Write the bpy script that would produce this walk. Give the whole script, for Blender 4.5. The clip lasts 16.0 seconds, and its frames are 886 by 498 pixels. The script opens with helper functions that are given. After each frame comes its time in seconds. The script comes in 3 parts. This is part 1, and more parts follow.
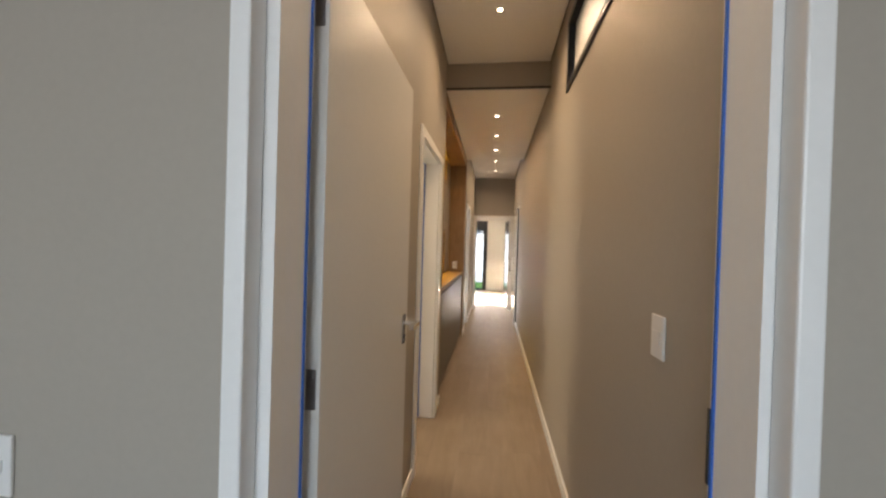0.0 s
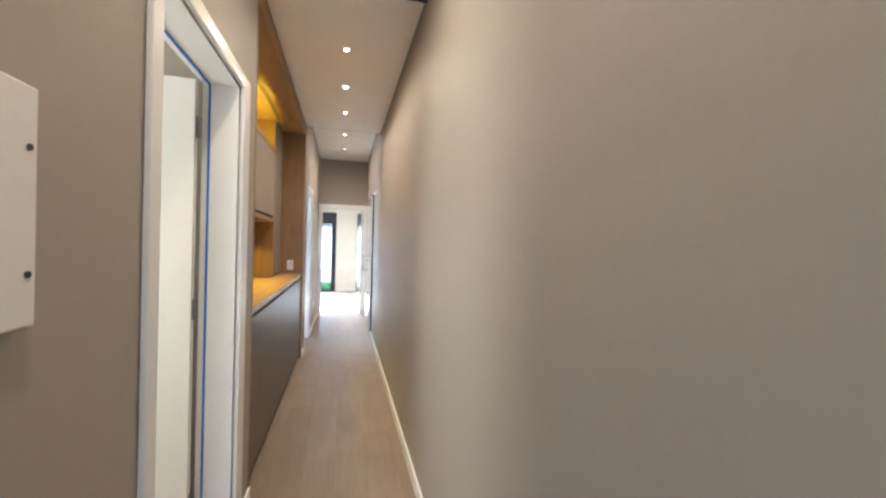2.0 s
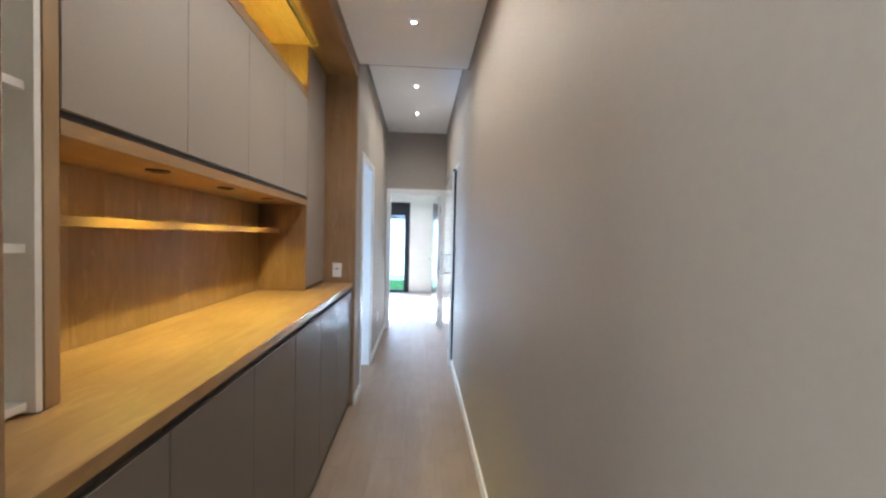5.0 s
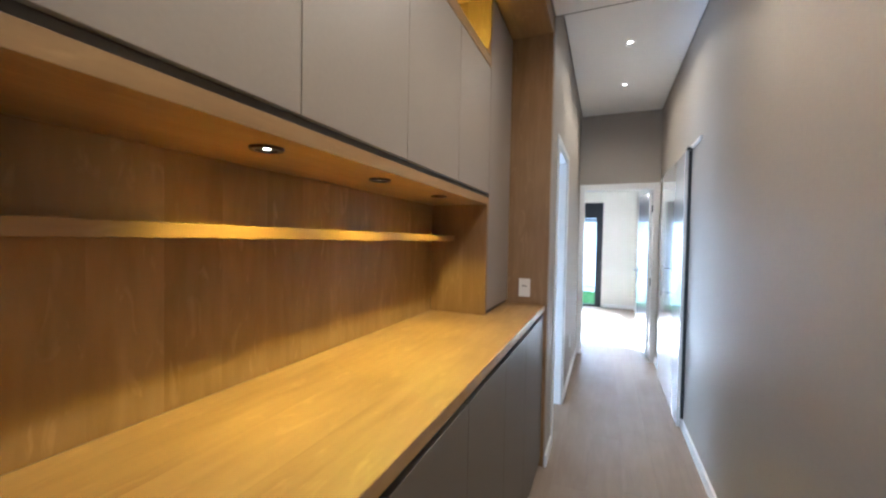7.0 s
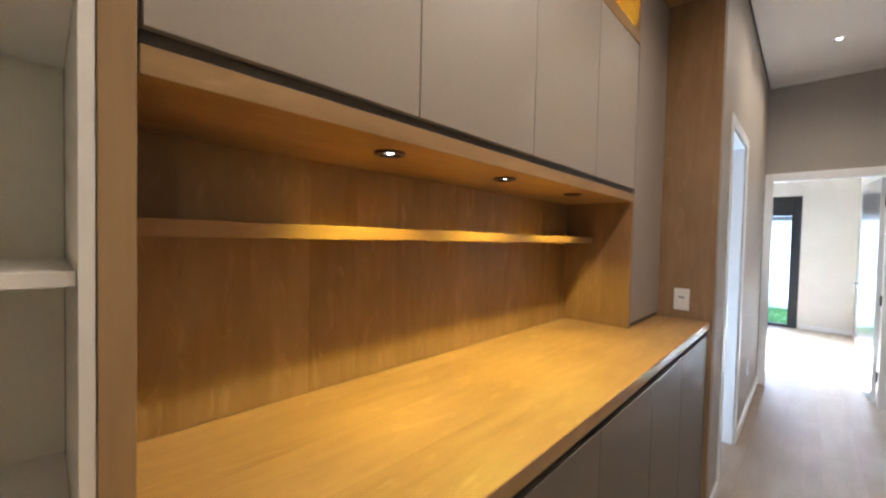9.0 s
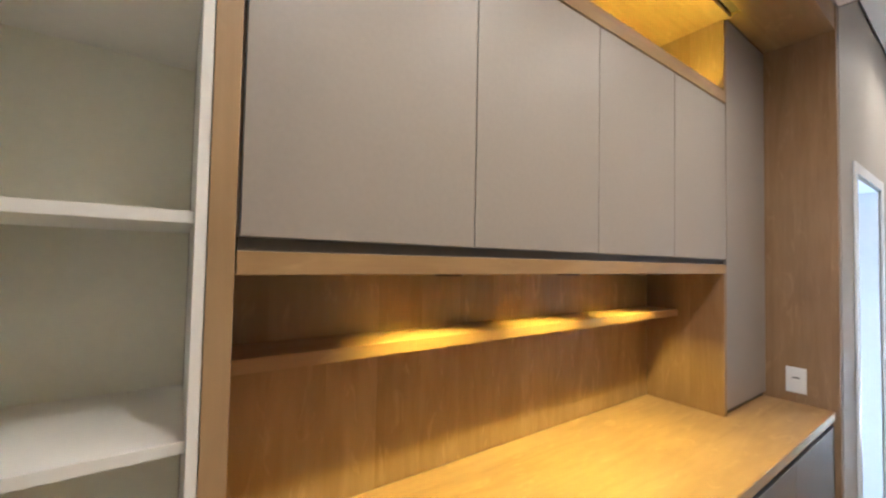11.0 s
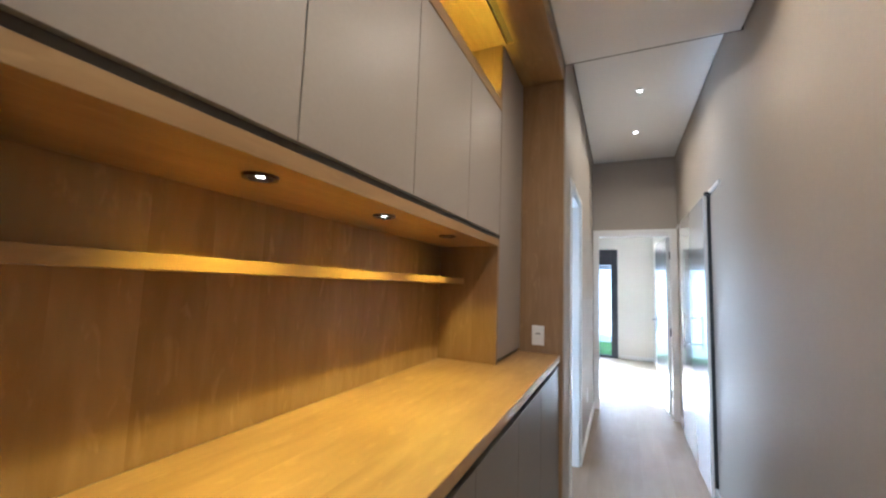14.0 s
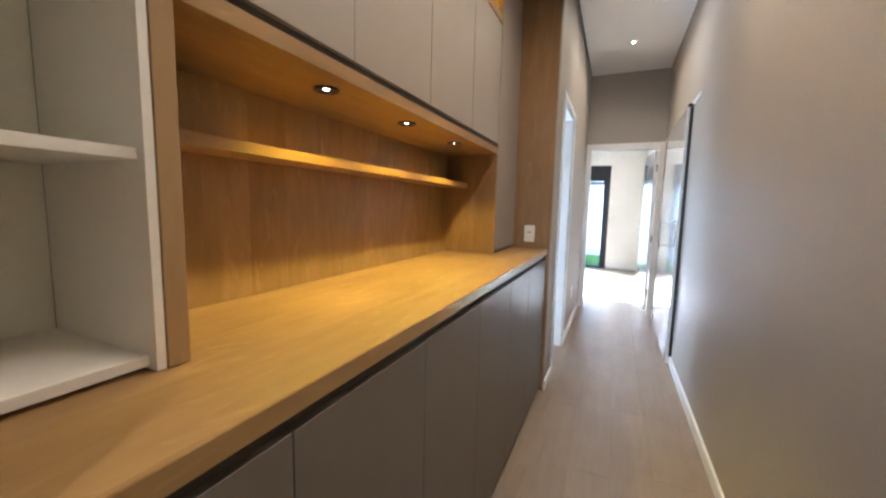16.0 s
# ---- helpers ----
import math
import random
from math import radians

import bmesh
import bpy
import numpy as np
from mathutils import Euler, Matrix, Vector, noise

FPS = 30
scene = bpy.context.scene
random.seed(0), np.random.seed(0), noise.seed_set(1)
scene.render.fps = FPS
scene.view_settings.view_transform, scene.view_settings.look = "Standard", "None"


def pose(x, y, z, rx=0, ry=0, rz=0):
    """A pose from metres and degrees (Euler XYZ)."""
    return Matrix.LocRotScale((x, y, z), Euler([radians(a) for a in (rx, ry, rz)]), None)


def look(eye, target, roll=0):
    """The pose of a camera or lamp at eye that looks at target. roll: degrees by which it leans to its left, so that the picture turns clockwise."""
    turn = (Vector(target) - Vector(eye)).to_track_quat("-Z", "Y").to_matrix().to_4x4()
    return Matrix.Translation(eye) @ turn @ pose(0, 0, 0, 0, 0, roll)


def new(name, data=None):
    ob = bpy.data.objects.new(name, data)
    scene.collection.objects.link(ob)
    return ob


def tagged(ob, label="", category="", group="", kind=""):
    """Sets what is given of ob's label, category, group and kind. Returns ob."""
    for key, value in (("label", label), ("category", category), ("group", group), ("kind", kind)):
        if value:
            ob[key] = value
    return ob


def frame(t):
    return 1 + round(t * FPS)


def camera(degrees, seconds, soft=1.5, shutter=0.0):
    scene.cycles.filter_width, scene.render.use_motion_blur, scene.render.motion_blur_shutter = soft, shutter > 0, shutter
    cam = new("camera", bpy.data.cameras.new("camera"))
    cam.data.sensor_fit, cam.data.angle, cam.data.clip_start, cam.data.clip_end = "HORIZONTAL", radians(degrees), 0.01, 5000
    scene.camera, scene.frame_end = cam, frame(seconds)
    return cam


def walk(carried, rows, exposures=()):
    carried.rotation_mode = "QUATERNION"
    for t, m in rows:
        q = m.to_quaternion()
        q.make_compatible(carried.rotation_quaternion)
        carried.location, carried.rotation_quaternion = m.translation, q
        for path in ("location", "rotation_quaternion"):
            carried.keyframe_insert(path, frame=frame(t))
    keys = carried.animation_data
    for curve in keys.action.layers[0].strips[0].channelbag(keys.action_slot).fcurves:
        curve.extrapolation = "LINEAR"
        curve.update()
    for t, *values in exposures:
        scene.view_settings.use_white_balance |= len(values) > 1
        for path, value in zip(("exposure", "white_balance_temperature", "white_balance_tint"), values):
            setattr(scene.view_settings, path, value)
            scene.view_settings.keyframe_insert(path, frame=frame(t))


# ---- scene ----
cam = camera(98.4, 16.0, soft=2.4)
PATH = [
    (0, (0.005, 1.945, 1.427), (-0.254, 3.928, 1.411), 1.7),
    (0.5, (-0.025, 2.243, 1.426), (0.011, 4.243, 1.415), 1.8),
    (1, (0.014, 2.526, 1.422), (0.377, 4.492, 1.411), 1.9),
    (1.5, (0.046, 2.856, 1.434), (0.544, 4.793, 1.422), 1.7),
    (2, (0.02, 3.143, 1.402), (0.524, 5.079, 1.387), 1.5),
    (2.5, (0.042, 3.374, 1.391), (0.527, 5.314, 1.354), 1.5),
    (3, (0.106, 3.683, 1.423), (0.525, 5.638, 1.383), 1.6),
    (5.5, (0.05, 5.142, 1.406), (0.05, 7.141, 1.346), 1.3),
    (6, (0.011, 5.365, 1.402), (-0.195, 7.354, 1.344), 1.2),
    (6.5, (-0.046, 5.521, 1.398), (-0.626, 7.434, 1.348), 0.9),
    (7, (-0.13, 5.621, 1.425), (-0.911, 7.462, 1.375), 1.1),
    (7.5, (-0.183, 5.673, 1.416), (-1.001, 7.498, 1.363), 1.2),
    (8, (-0.181, 5.713, 1.425), (-1.066, 7.506, 1.369), 1.3),
    (8.5, (-0.135, 5.727, 1.414), (-1.23, 7.4, 1.364), 1.1),
    (9, (-0.123, 5.692, 1.425), (-1.498, 7.142, 1.37), 1.3),
    (11.3, (-0.062, 5.709, 1.722), (-1.725, 6.816, 1.831), 1.3),
    (11.5, (-0.06, 5.717, 1.763), (-1.716, 6.822, 1.951), 1.3),
    (12, (-0.042, 5.735, 1.735), (-1.687, 6.824, 2.066), 1.3),
    (12.5, (-0.125, 5.8, 1.622), (-1.656, 7.044, 1.954), 1.3),
    (13, (-0.133, 5.814, 1.54), (-1.426, 7.306, 1.861), 2.0),
    (13.5, (-0.161, 5.785, 1.456), (-1.148, 7.5, 1.748), 2.3),
    (14, (-0.15, 5.705, 1.409), (-0.988, 7.511, 1.596), 2.0),
    (14.5, (-0.078, 5.621, 1.392), (-0.903, 7.44, 1.495), 1.3),
    (15, (0.0, 5.535, 1.388), (-0.818, 7.359, 1.426), 2.1),
    (15.5, (-0.015, 5.487, 1.319), (-0.833, 7.312, 1.3), 1.2),
    (16, (-0.059, 5.368, 1.298), (-0.867, 7.184, 1.081), 1.3),
]
EXPOSURES = [(0, 3.82, 6900, 14), (0.6, 3.95, 6750, 13), (1, 4.42, 5800, 10), (1.5, 4.47, 5300, 9), (3, 4.37, 5150, 8), (5.5, 4.30, 4600, 6), (8.4, 4.20, 4900, 8), (9, 4.32, 5000, 9),
             (11.5, 4.72, 4550, 6), (12.5, 4.70, 4550, 6), (13.5, 4.50, 4650, 6), (14.2, 4.18, 4850, 7), (15.2, 4.18, 4950, 7), (16, 4.35, 5000, 8)]
walk(cam, [(t, look(eye, target, roll)) for t, eye, target, roll in PATH], EXPOSURES)

# ---- plan, in metres ----
LEFT, RIGHT = -0.45, 0.457            # corridor walls
DOOR_Y, NEAR_Y, END_Y, FAR_Y = 2.575, 2.713, 10.81, 14.75
CAB0, CAB1, BACK, FRONT = 5.38, 8.10, -1.03, -0.71
TOP_Z, SOFFIT_Z = 1.024, 2.71
CEIL_A, CEIL_B, CEIL_C = 3.042, 2.815, 3.008

# ---- world, sun and large lights ----
world = bpy.data.worlds.new("sky")
scene.world = world
world.use_nodes = True
wn = world.node_tree
sky = wn.nodes.new("ShaderNodeTexSky")
sky.sky_type, sky.sun_disc = "NISHITA", False
sky.dust_density = 1.2
sky.sun_elevation, sky.sun_rotation = radians(27), radians(-21)
wn.nodes["Background"].inputs["Strength"].default_value = 0.05
wn.links.new(sky.outputs[0], wn.nodes["Background"].inputs["Color"])


def lamp(name, kind, m, energy, colour, **settings):
    data = bpy.data.lights.new(name, kind)
    data.energy, data.color = energy, colour
    if kind == "AREA":
        data.shape, data.size, data.size_y = "RECTANGLE", settings["size"][0], settings["size"][1]
    elif kind == "SPOT":
        data.spot_size, data.spot_blend, data.shadow_soft_size = radians(settings["cone"]), settings["blend"], settings["soft"]
    elif kind == "SUN":
        data.angle = radians(0.6)
    ob = new(name, data)
    ob.matrix_world = m
    return ob


WARM, DAY, AMBER = (1.0, 0.735, 0.465), (0.86, 0.93, 1.0), (1.0, 0.635, 0.03)
lamp("sun", "SUN", look((-3.0, 20, 9), (-3.0 + 0.364 * 0.891, 20 - 0.931 * 0.891, 9 - 0.454)), 2.6, (1.0, 0.97, 0.92))
lamp("window_light_bedroom", "AREA", look((-1.25, 14.7, 0.9), (-0.6, 10.8, 1.4)), 0.6, (0.72, 0.86, 1.0), size=(1.9, 1.5))
# added fill, aimed up through door 3 at the corridor ceiling; no window here
lamp("window_light_side_room", "AREA", look((-2.05, 8.75, 0.4), (-0.3, 9.0, 2.6)), 3.4, (0.78, 0.89, 1.0), size=(1.3, 0.7))
lamp("window_light_first_room", "AREA", look((-0.4, -1.35, 1.5), (-0.4, 5, 1.4)), 4.1, (0.70, 0.84, 1.0), size=(2.2, 1.6))
# added warm fill for the open leaf of door 2; its source is unseen
lamp("window_light_bathroom", "AREA", look((-2.0, 4.5, 1.6), (0, 4.7, 1.2)), 1.5, (1.0, 0.87, 0.66), size=(0.8, 0.8))
DOWNLIGHTS = [(3.35, CEIL_A), (4.57, CEIL_A), (6.03, CEIL_B), (6.73, CEIL_B), (7.43, CEIL_B), (8.99, CEIL_C), (9.87, CEIL_C)]
for y, z in DOWNLIGHTS:
    lamp("downlight_beam", "SPOT", look((0.005, y, z - 0.012), (0.005, y + 0.0001, 0)), 2.5 if y > 8 else 3.2 if y < 5 else 2.3, WARM, cone=160, blend=1.0, soft=0.025)
CABINET_SPOTS = [6.234, 6.683, 7.16]
for y in CABINET_SPOTS:
    lamp("cabinet_beam", "SPOT", look((-0.807, y, 1.612), (-0.807, y + 0.0001, 0)), 1.22, AMBER, cone=119, blend=0.5, soft=0.012)
lamp("led_strip_light", "AREA", look((-0.751, 6.69, 2.3545), (-0.751, 6.6901, 3)), 0.40, (1.0, 0.70, 0.02), size=(0.008, 1.75))

# ---- materials ----
MATERIALS = {}


def material(name, colour, rough=0.5, metal=0.0, vary=0.05, scale=6.0, bump=0.0, bump_scale=60.0, coat=0.0, specular=0.5):
    if name in MATERIALS:
        return MATERIALS[name]
    m = bpy.data.materials.new(name)
    m.use_nodes = True
    n, l = m.node_tree.nodes, m.node_tree.links
    b = n["Principled BSDF"]
    b.inputs["Roughness"].default_value, b.inputs["Metallic"].default_value = rough, metal
    b.inputs["Coat Weight"].default_value, b.inputs["Coat Roughness"].default_value = coat, 0.06
    b.inputs["Specular IOR Level"].default_value = specular
    co = n.new("ShaderNodeTexCoord")
    big, small = n.new("ShaderNodeTexNoise"), n.new("ShaderNodeTexNoise")
    big.inputs["Scale"].default_value, small.inputs["Scale"].default_value = scale * 0.25, scale * 9
    big.inputs["Detail"].default_value = 4
    mix = n.new("ShaderNodeMath")
    mix.operation = "ADD"
    l.new(co.outputs["Object"], big.inputs["Vector"]), l.new(co.outputs["Object"], small.inputs["Vector"])
    l.new(big.outputs["Fac"], mix.inputs[0]), l.new(small.outputs["Fac"], mix.inputs[1])
    ramp = n.new("ShaderNodeMapRange")
    ramp.inputs["From Min"].default_value, ramp.inputs["From Max"].default_value = 0.6, 1.4
    ramp.inputs["To Min"].default_value, ramp.inputs["To Max"].default_value = 1 - vary, 1 + vary
    l.new(mix.outputs[0], ramp.inputs["Value"])
    tint = n.new("ShaderNodeVectorMath")
    tint.operation = "SCALE"
    tint.inputs[0].default_value = colour
    l.new(ramp.outputs["Result"], tint.inputs["Scale"])
    l.new(tint.outputs[0], b.inputs["Base Color"])
    if bump:
        fine, bm_ = n.new("ShaderNodeTexNoise"), n.new("ShaderNodeBump")
        fine.inputs["Scale"].default_value, bm_.inputs["Strength"].default_value, bm_.inputs["Distance"].default_value = bump_scale, bump, 0.004
        l.new(co.outputs["Object"], fine.inputs["Vector"]), l.new(fine.outputs["Fac"], bm_.inputs["Height"])
        l.new(bm_.outputs["Normal"], b.inputs["Normal"])
    MATERIALS[name] = m
    return m


def wood(name, light, dark, grain, across, strip=0.12, rough=0.42, spread=0.18, by_object=False, fleck=0.0, width=15, wave=0.9):
    """Wood whose fibres run along the axis grain (0 x, 1 y, 2 z), in glued strips laid out along the axis across."""
    m = bpy.data.materials.new(name)
    m.use_nodes = True
    n, l = m.node_tree.nodes, m.node_tree.links
    b = n["Principled BSDF"]
    b.inputs["Roughness"].default_value = rough
    co, sep = n.new("ShaderNodeTexCoord"), n.new("ShaderNodeSeparateXYZ")
    l.new(co.outputs["Object"], sep.inputs[0])
    cell = n.new("ShaderNodeMath")
    cell.operation = "MULTIPLY"
    cell.inputs[1].default_value = 1 / strip
    l.new(sep.outputs[across], cell.inputs[0])
    floor_ = n.new("ShaderNodeMath")
    floor_.operation = "FLOOR"
    l.new(cell.outputs[0], floor_.inputs[0])
    white = n.new("ShaderNodeTexWhiteNoise")
    white.noise_dimensions = "1D"
    if by_object:
        info = n.new("ShaderNodeObjectInfo")
        l.new(info.outputs["Random"], white.inputs["W"])
    else:
        l.new(floor_.outputs[0], white.inputs["W"])
    shift = n.new("ShaderNodeVectorMath")
    shift.operation = "MULTIPLY_ADD"
    shift.inputs[1].default_value = (7.3, 5.1, 3.7)
    l.new(white.outputs["Color"], shift.inputs[0]), l.new(co.outputs["Object"], shift.inputs[2])
    maps = n.new("ShaderNodeMapping")
    maps.inputs["Scale"].default_value = [1.6 if a == grain else width for a in range(3)]
    l.new(shift.outputs[0], maps.inputs["Vector"])
    fibre, pore = n.new("ShaderNodeTexNoise"), n.new("ShaderNodeTexNoise")
    fibre.inputs["Scale"].default_value, fibre.inputs["Detail"].default_value, fibre.inputs["Distortion"].default_value = 1.0, 6, wave
    pore.inputs["Scale"].default_value, pore.inputs["Detail"].default_value = 5.0, 3
    cloud = n.new("ShaderNodeTexNoise")
    cloud.inputs["Scale"].default_value = 3.0
    l.new(maps.outputs[0], fibre.inputs["Vector"]), l.new(maps.outputs[0], pore.inputs["Vector"]), l.new(shift.outputs[0], cloud.inputs["Vector"])
    total = None
    for socket, weight in ((fibre.outputs["Fac"], 1.0), (pore.outputs["Fac"], 0.45), (cloud.outputs["Fac"], 0.9), (white.outputs["Value"], spread * 2)):
        step = n.new("ShaderNodeMath")
        step.operation = "MULTIPLY_ADD"
        step.inputs[1].default_value = weight
        l.new(socket, step.inputs[0])
        if total is None:
            step.inputs[2].default_value = 0
        else:
            l.new(total, step.inputs[2])
        total = step.outputs[0]
    rng = n.new("ShaderNodeMapRange")
    rng.inputs["From Min"].default_value, rng.inputs["From Max"].default_value = 0.75 + spread * 0.4, 1.6 + spread * 1.6
    l.new(total, rng.inputs["Value"])
    ramp = n.new("ShaderNodeMix")
    ramp.data_type = "RGBA"
    ramp.inputs["A"].default_value, ramp.inputs["B"].default_value = (*dark, 1), (*light, 1)
    l.new(rng.outputs["Result"], ramp.inputs["Factor"])
    l.new(ramp.outputs["Result"], b.inputs["Base Color"])
    if fleck:
        spots, thin, lift = n.new("ShaderNodeTexNoise"), n.new("ShaderNodeMapping"), n.new("ShaderNodeMapRange")
        thin.inputs["Scale"].default_value = [7 if a == grain else 22 for a in range(3)]
        spots.inputs["Scale"].default_value, spots.inputs["Detail"].default_value, spots.inputs["Distortion"].default_value = 1.0, 2, 1.2
        lift.inputs["From Min"].default_value, lift.inputs["From Max"].default_value, lift.inputs["To Max"].default_value = 0.60, 0.74, fleck
        l.new(shift.outputs[0], thin.inputs["Vector"]), l.new(thin.outputs[0], spots.inputs["Vector"]), l.new(spots.outputs["Fac"], lift.inputs["Value"])
        plus = n.new("ShaderNodeMath")
        plus.operation = "ADD"
        l.new(rng.outputs["Result"], plus.inputs[0]), l.new(lift.outputs["Result"], plus.inputs[1])
        l.new(plus.outputs[0], ramp.inputs["Factor"])
    bump = n.new("ShaderNodeBump")
    bump.inputs["Strength"].default_value, bump.inputs["Distance"].default_value = 0.12, 0.002
    l.new(pore.outputs["Fac"], bump.inputs["Height"]), l.new(bump.outputs["Normal"], b.inputs["Normal"])
    MATERIALS[name] = m
    return m


def glow(name, colour, strength):
    m = bpy.data.materials.new(name)
    m.use_nodes = True
    b = m.node_tree.nodes["Principled BSDF"]
    b.inputs["Base Color"].default_value = (0.8, 0.8, 0.8, 1)
    b.inputs["Emission Color"].default_value, b.inputs["Emission Strength"].default_value = (*colour, 1), strength
    return m


def glass(name, rough=0.0, tone=0.96):
    m = bpy.data.materials.new(name)
    m.use_nodes = True
    b = m.node_tree.nodes["Principled BSDF"]
    b.inputs["Transmission Weight"].default_value, b.inputs["Roughness"].default_value, b.inputs["IOR"].default_value = 1.0, rough, 1.45
    b.inputs["Base Color"].default_value = (tone, tone, tone, 1)
    return m


PAINT = material("taupe_wall_paint", (0.405, 0.366, 0.313), 0.55, specular=0.3, vary=0.03, bump=0.05, bump_scale=180)
CREAM = material("cream_wall_paint", (0.80, 0.78, 0.71), 0.6, vary=0.03, bump=0.05, bump_scale=180)
WHITE = material("white_ceiling_paint", (0.91, 0.905, 0.89), 0.8, vary=0.02, bump=0.04, bump_scale=220)
TRIM = material("white_trim_lacquer", (0.86, 0.855, 0.84), 0.32, vary=0.02, bump=0.02)
DOOR = material("white_door_lacquer", (0.78, 0.77, 0.74), 0.35, vary=0.02, bump=0.02, bump_scale=40)
GLOSS = material("glossy_white_lacquer", (0.80, 0.80, 0.80), 0.12, vary=0.01, coat=1.0)
GREY = material("warm_grey_melamine", (0.325, 0.28, 0.232), 0.44, vary=0.04, scale=10, bump=0.05, bump_scale=400)
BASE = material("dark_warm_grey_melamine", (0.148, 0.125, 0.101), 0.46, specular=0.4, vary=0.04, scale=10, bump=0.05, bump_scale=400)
INNER = material("pale_cupboard_lining", (0.82, 0.80, 0.67), 0.5, vary=0.03)
BOARD = material("white_shelf_board", (0.88, 0.855, 0.80), 0.45, vary=0.02)
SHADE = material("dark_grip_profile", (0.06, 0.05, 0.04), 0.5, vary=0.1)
RECESS = material("brown_recess_shade", (0.17, 0.125, 0.08), 0.6, vary=0.1)
GAP = material("brown_grey_shadow_gap", (0.06, 0.052, 0.045), 0.6, vary=0.1)
BLACK = material("black_powder_coat", (0.016, 0.017, 0.019), 0.4, vary=0.1)
STEEL = material("dark_steel", (0.33, 0.33, 0.34), 0.3, metal=1.0, vary=0.08)
CHROME = material("brushed_chrome", (0.62, 0.62, 0.64), 0.18, metal=1.0, vary=0.05)
PLATE = material("white_switch_plastic", (0.80, 0.79, 0.77), 0.3, vary=0.01)
SLOT = material("dark_slot", (0.05, 0.05, 0.05), 0.5)
BLUE = material("blue_door_seal", (0.025, 0.15, 0.60), 0.45, vary=0.05)
BRONZE = material("dark_bronze_ring", (0.06, 0.035, 0.02), 0.35, metal=0.7)
CONCRETE = material("pale_concrete", (0.52, 0.51, 0.49), 0.85, vary=0.12, bump=0.2)
RENDERED = material("white_render", (0.86, 0.86, 0.86), 0.85, vary=0.06, bump=0.2)
SOIL = material("ground_earth", (0.22, 0.19, 0.15), 0.95, vary=0.2)
GRASS = material("bright_green_grass", (0.06, 0.22, 0.04), 0.8, vary=0.3, scale=30)
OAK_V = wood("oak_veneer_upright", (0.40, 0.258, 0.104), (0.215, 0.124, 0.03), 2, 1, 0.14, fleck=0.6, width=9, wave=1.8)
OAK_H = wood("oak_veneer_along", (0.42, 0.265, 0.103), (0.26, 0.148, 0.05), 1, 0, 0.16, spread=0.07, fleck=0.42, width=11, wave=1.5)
# same oak, colours darkened for the weaker light on the side panels
OAK_X = wood("oak_veneer_side_shaded", (0.335, 0.212, 0.098), (0.195, 0.11, 0.042), 2, 0, 0.12, spread=0.1, fleck=0.35)
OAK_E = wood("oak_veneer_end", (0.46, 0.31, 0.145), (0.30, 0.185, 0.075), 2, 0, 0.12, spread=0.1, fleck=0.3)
PLANK = wood("oak_laminate_floor", (0.305, 0.233, 0.167), (0.203, 0.148, 0.102), 1, 0, 0.2, rough=0.42, spread=0.12, by_object=True)
LIT = glow("warm_lamp_lens", (1.0, 0.86, 0.66), 3)
LIT_AMBER = glow("amber_lamp_lens", (1.0, 0.85, 0.6), 1.5)
LED = glow("amber_led_tape", (1.0, 0.64, 0.1), 0.5)
PANE, FROST = glass("clear_glass"), glass("frosted_glass", 0.45, 0.35)

# ---- building helpers ----
BASES = {}


def box(bm, x0, x1, y0, y1, z0, z1, bevel=0.0):
    made = bmesh.ops.create_cube(bm, size=1)
    vs = made["verts"]
    for v in vs:
        v.co = Vector(((x0 + x1) / 2 + v.co.x * abs(x1 - x0), (y0 + y1) / 2 + v.co.y * abs(y1 - y0), (z0 + z1) / 2 + v.co.z * abs(z1 - z0)))
    if bevel:
        es = list({e for v in vs for e in v.link_edges})
        bmesh.ops.bevel(bm, geom=es, offset=bevel, segments=2, profile=0.5, affect="EDGES")
    return vs


def tube(bm, a, b, r0, r1=None, segments=20, caps=True):
    """A round bar from a to b."""
    a, b = Vector(a), Vector(b)
    m = Matrix.Translation((a + b) / 2) @ (b - a).to_track_quat("Z", "Y").to_matrix().to_4x4()
    return bmesh.ops.create_cone(bm, cap_ends=caps, segments=segments, radius1=r0, radius2=r0 if r1 is None else r1, depth=(b - a).length, matrix=m)["verts"]


def boxes(*dims, bevel=0.0):
    bm = bmesh.new()
    for d in dims:
        box(bm, *d, bevel=bevel)
    return bm


def mesh_of(name, bm, mat, smooth=False):
    me = bpy.data.meshes.new(name)
    bmesh.ops.recalc_face_normals(bm, faces=bm.faces)
    bm.to_mesh(me)
    bm.free()
    me.materials.append(mat)
    if smooth:
        for p in me.polygons:
            p.use_smooth = len(p.vertices) == 4
    return me


def part(name, bm, mat, parent, label="", smooth=False):
    ob = new(name, mesh_of(name, bm, mat, smooth))
    ob.parent = parent
    if parent.name in BASES:
        ob.matrix_parent_inverse = Matrix.Translation(-BASES[parent.name])
    return tagged(ob, label)


def thing(name, base, label, category, group="", kind=""):
    ob = new(name)
    ob.location = base
    BASES[ob.name] = Vector(base)
    return tagged(ob, label, category, group, kind)


def solid(name, bm, mat, label, category, group="", kind="", smooth=False):
    return tagged(new(name, mesh_of(name, bm, mat, smooth)), label, category, group, kind)


def structure(name, mat, label, *dims, bevel=0.0):
    return solid(name, boxes(*dims, bevel=bevel), mat, label, name.split("_")[0], kind="structure")


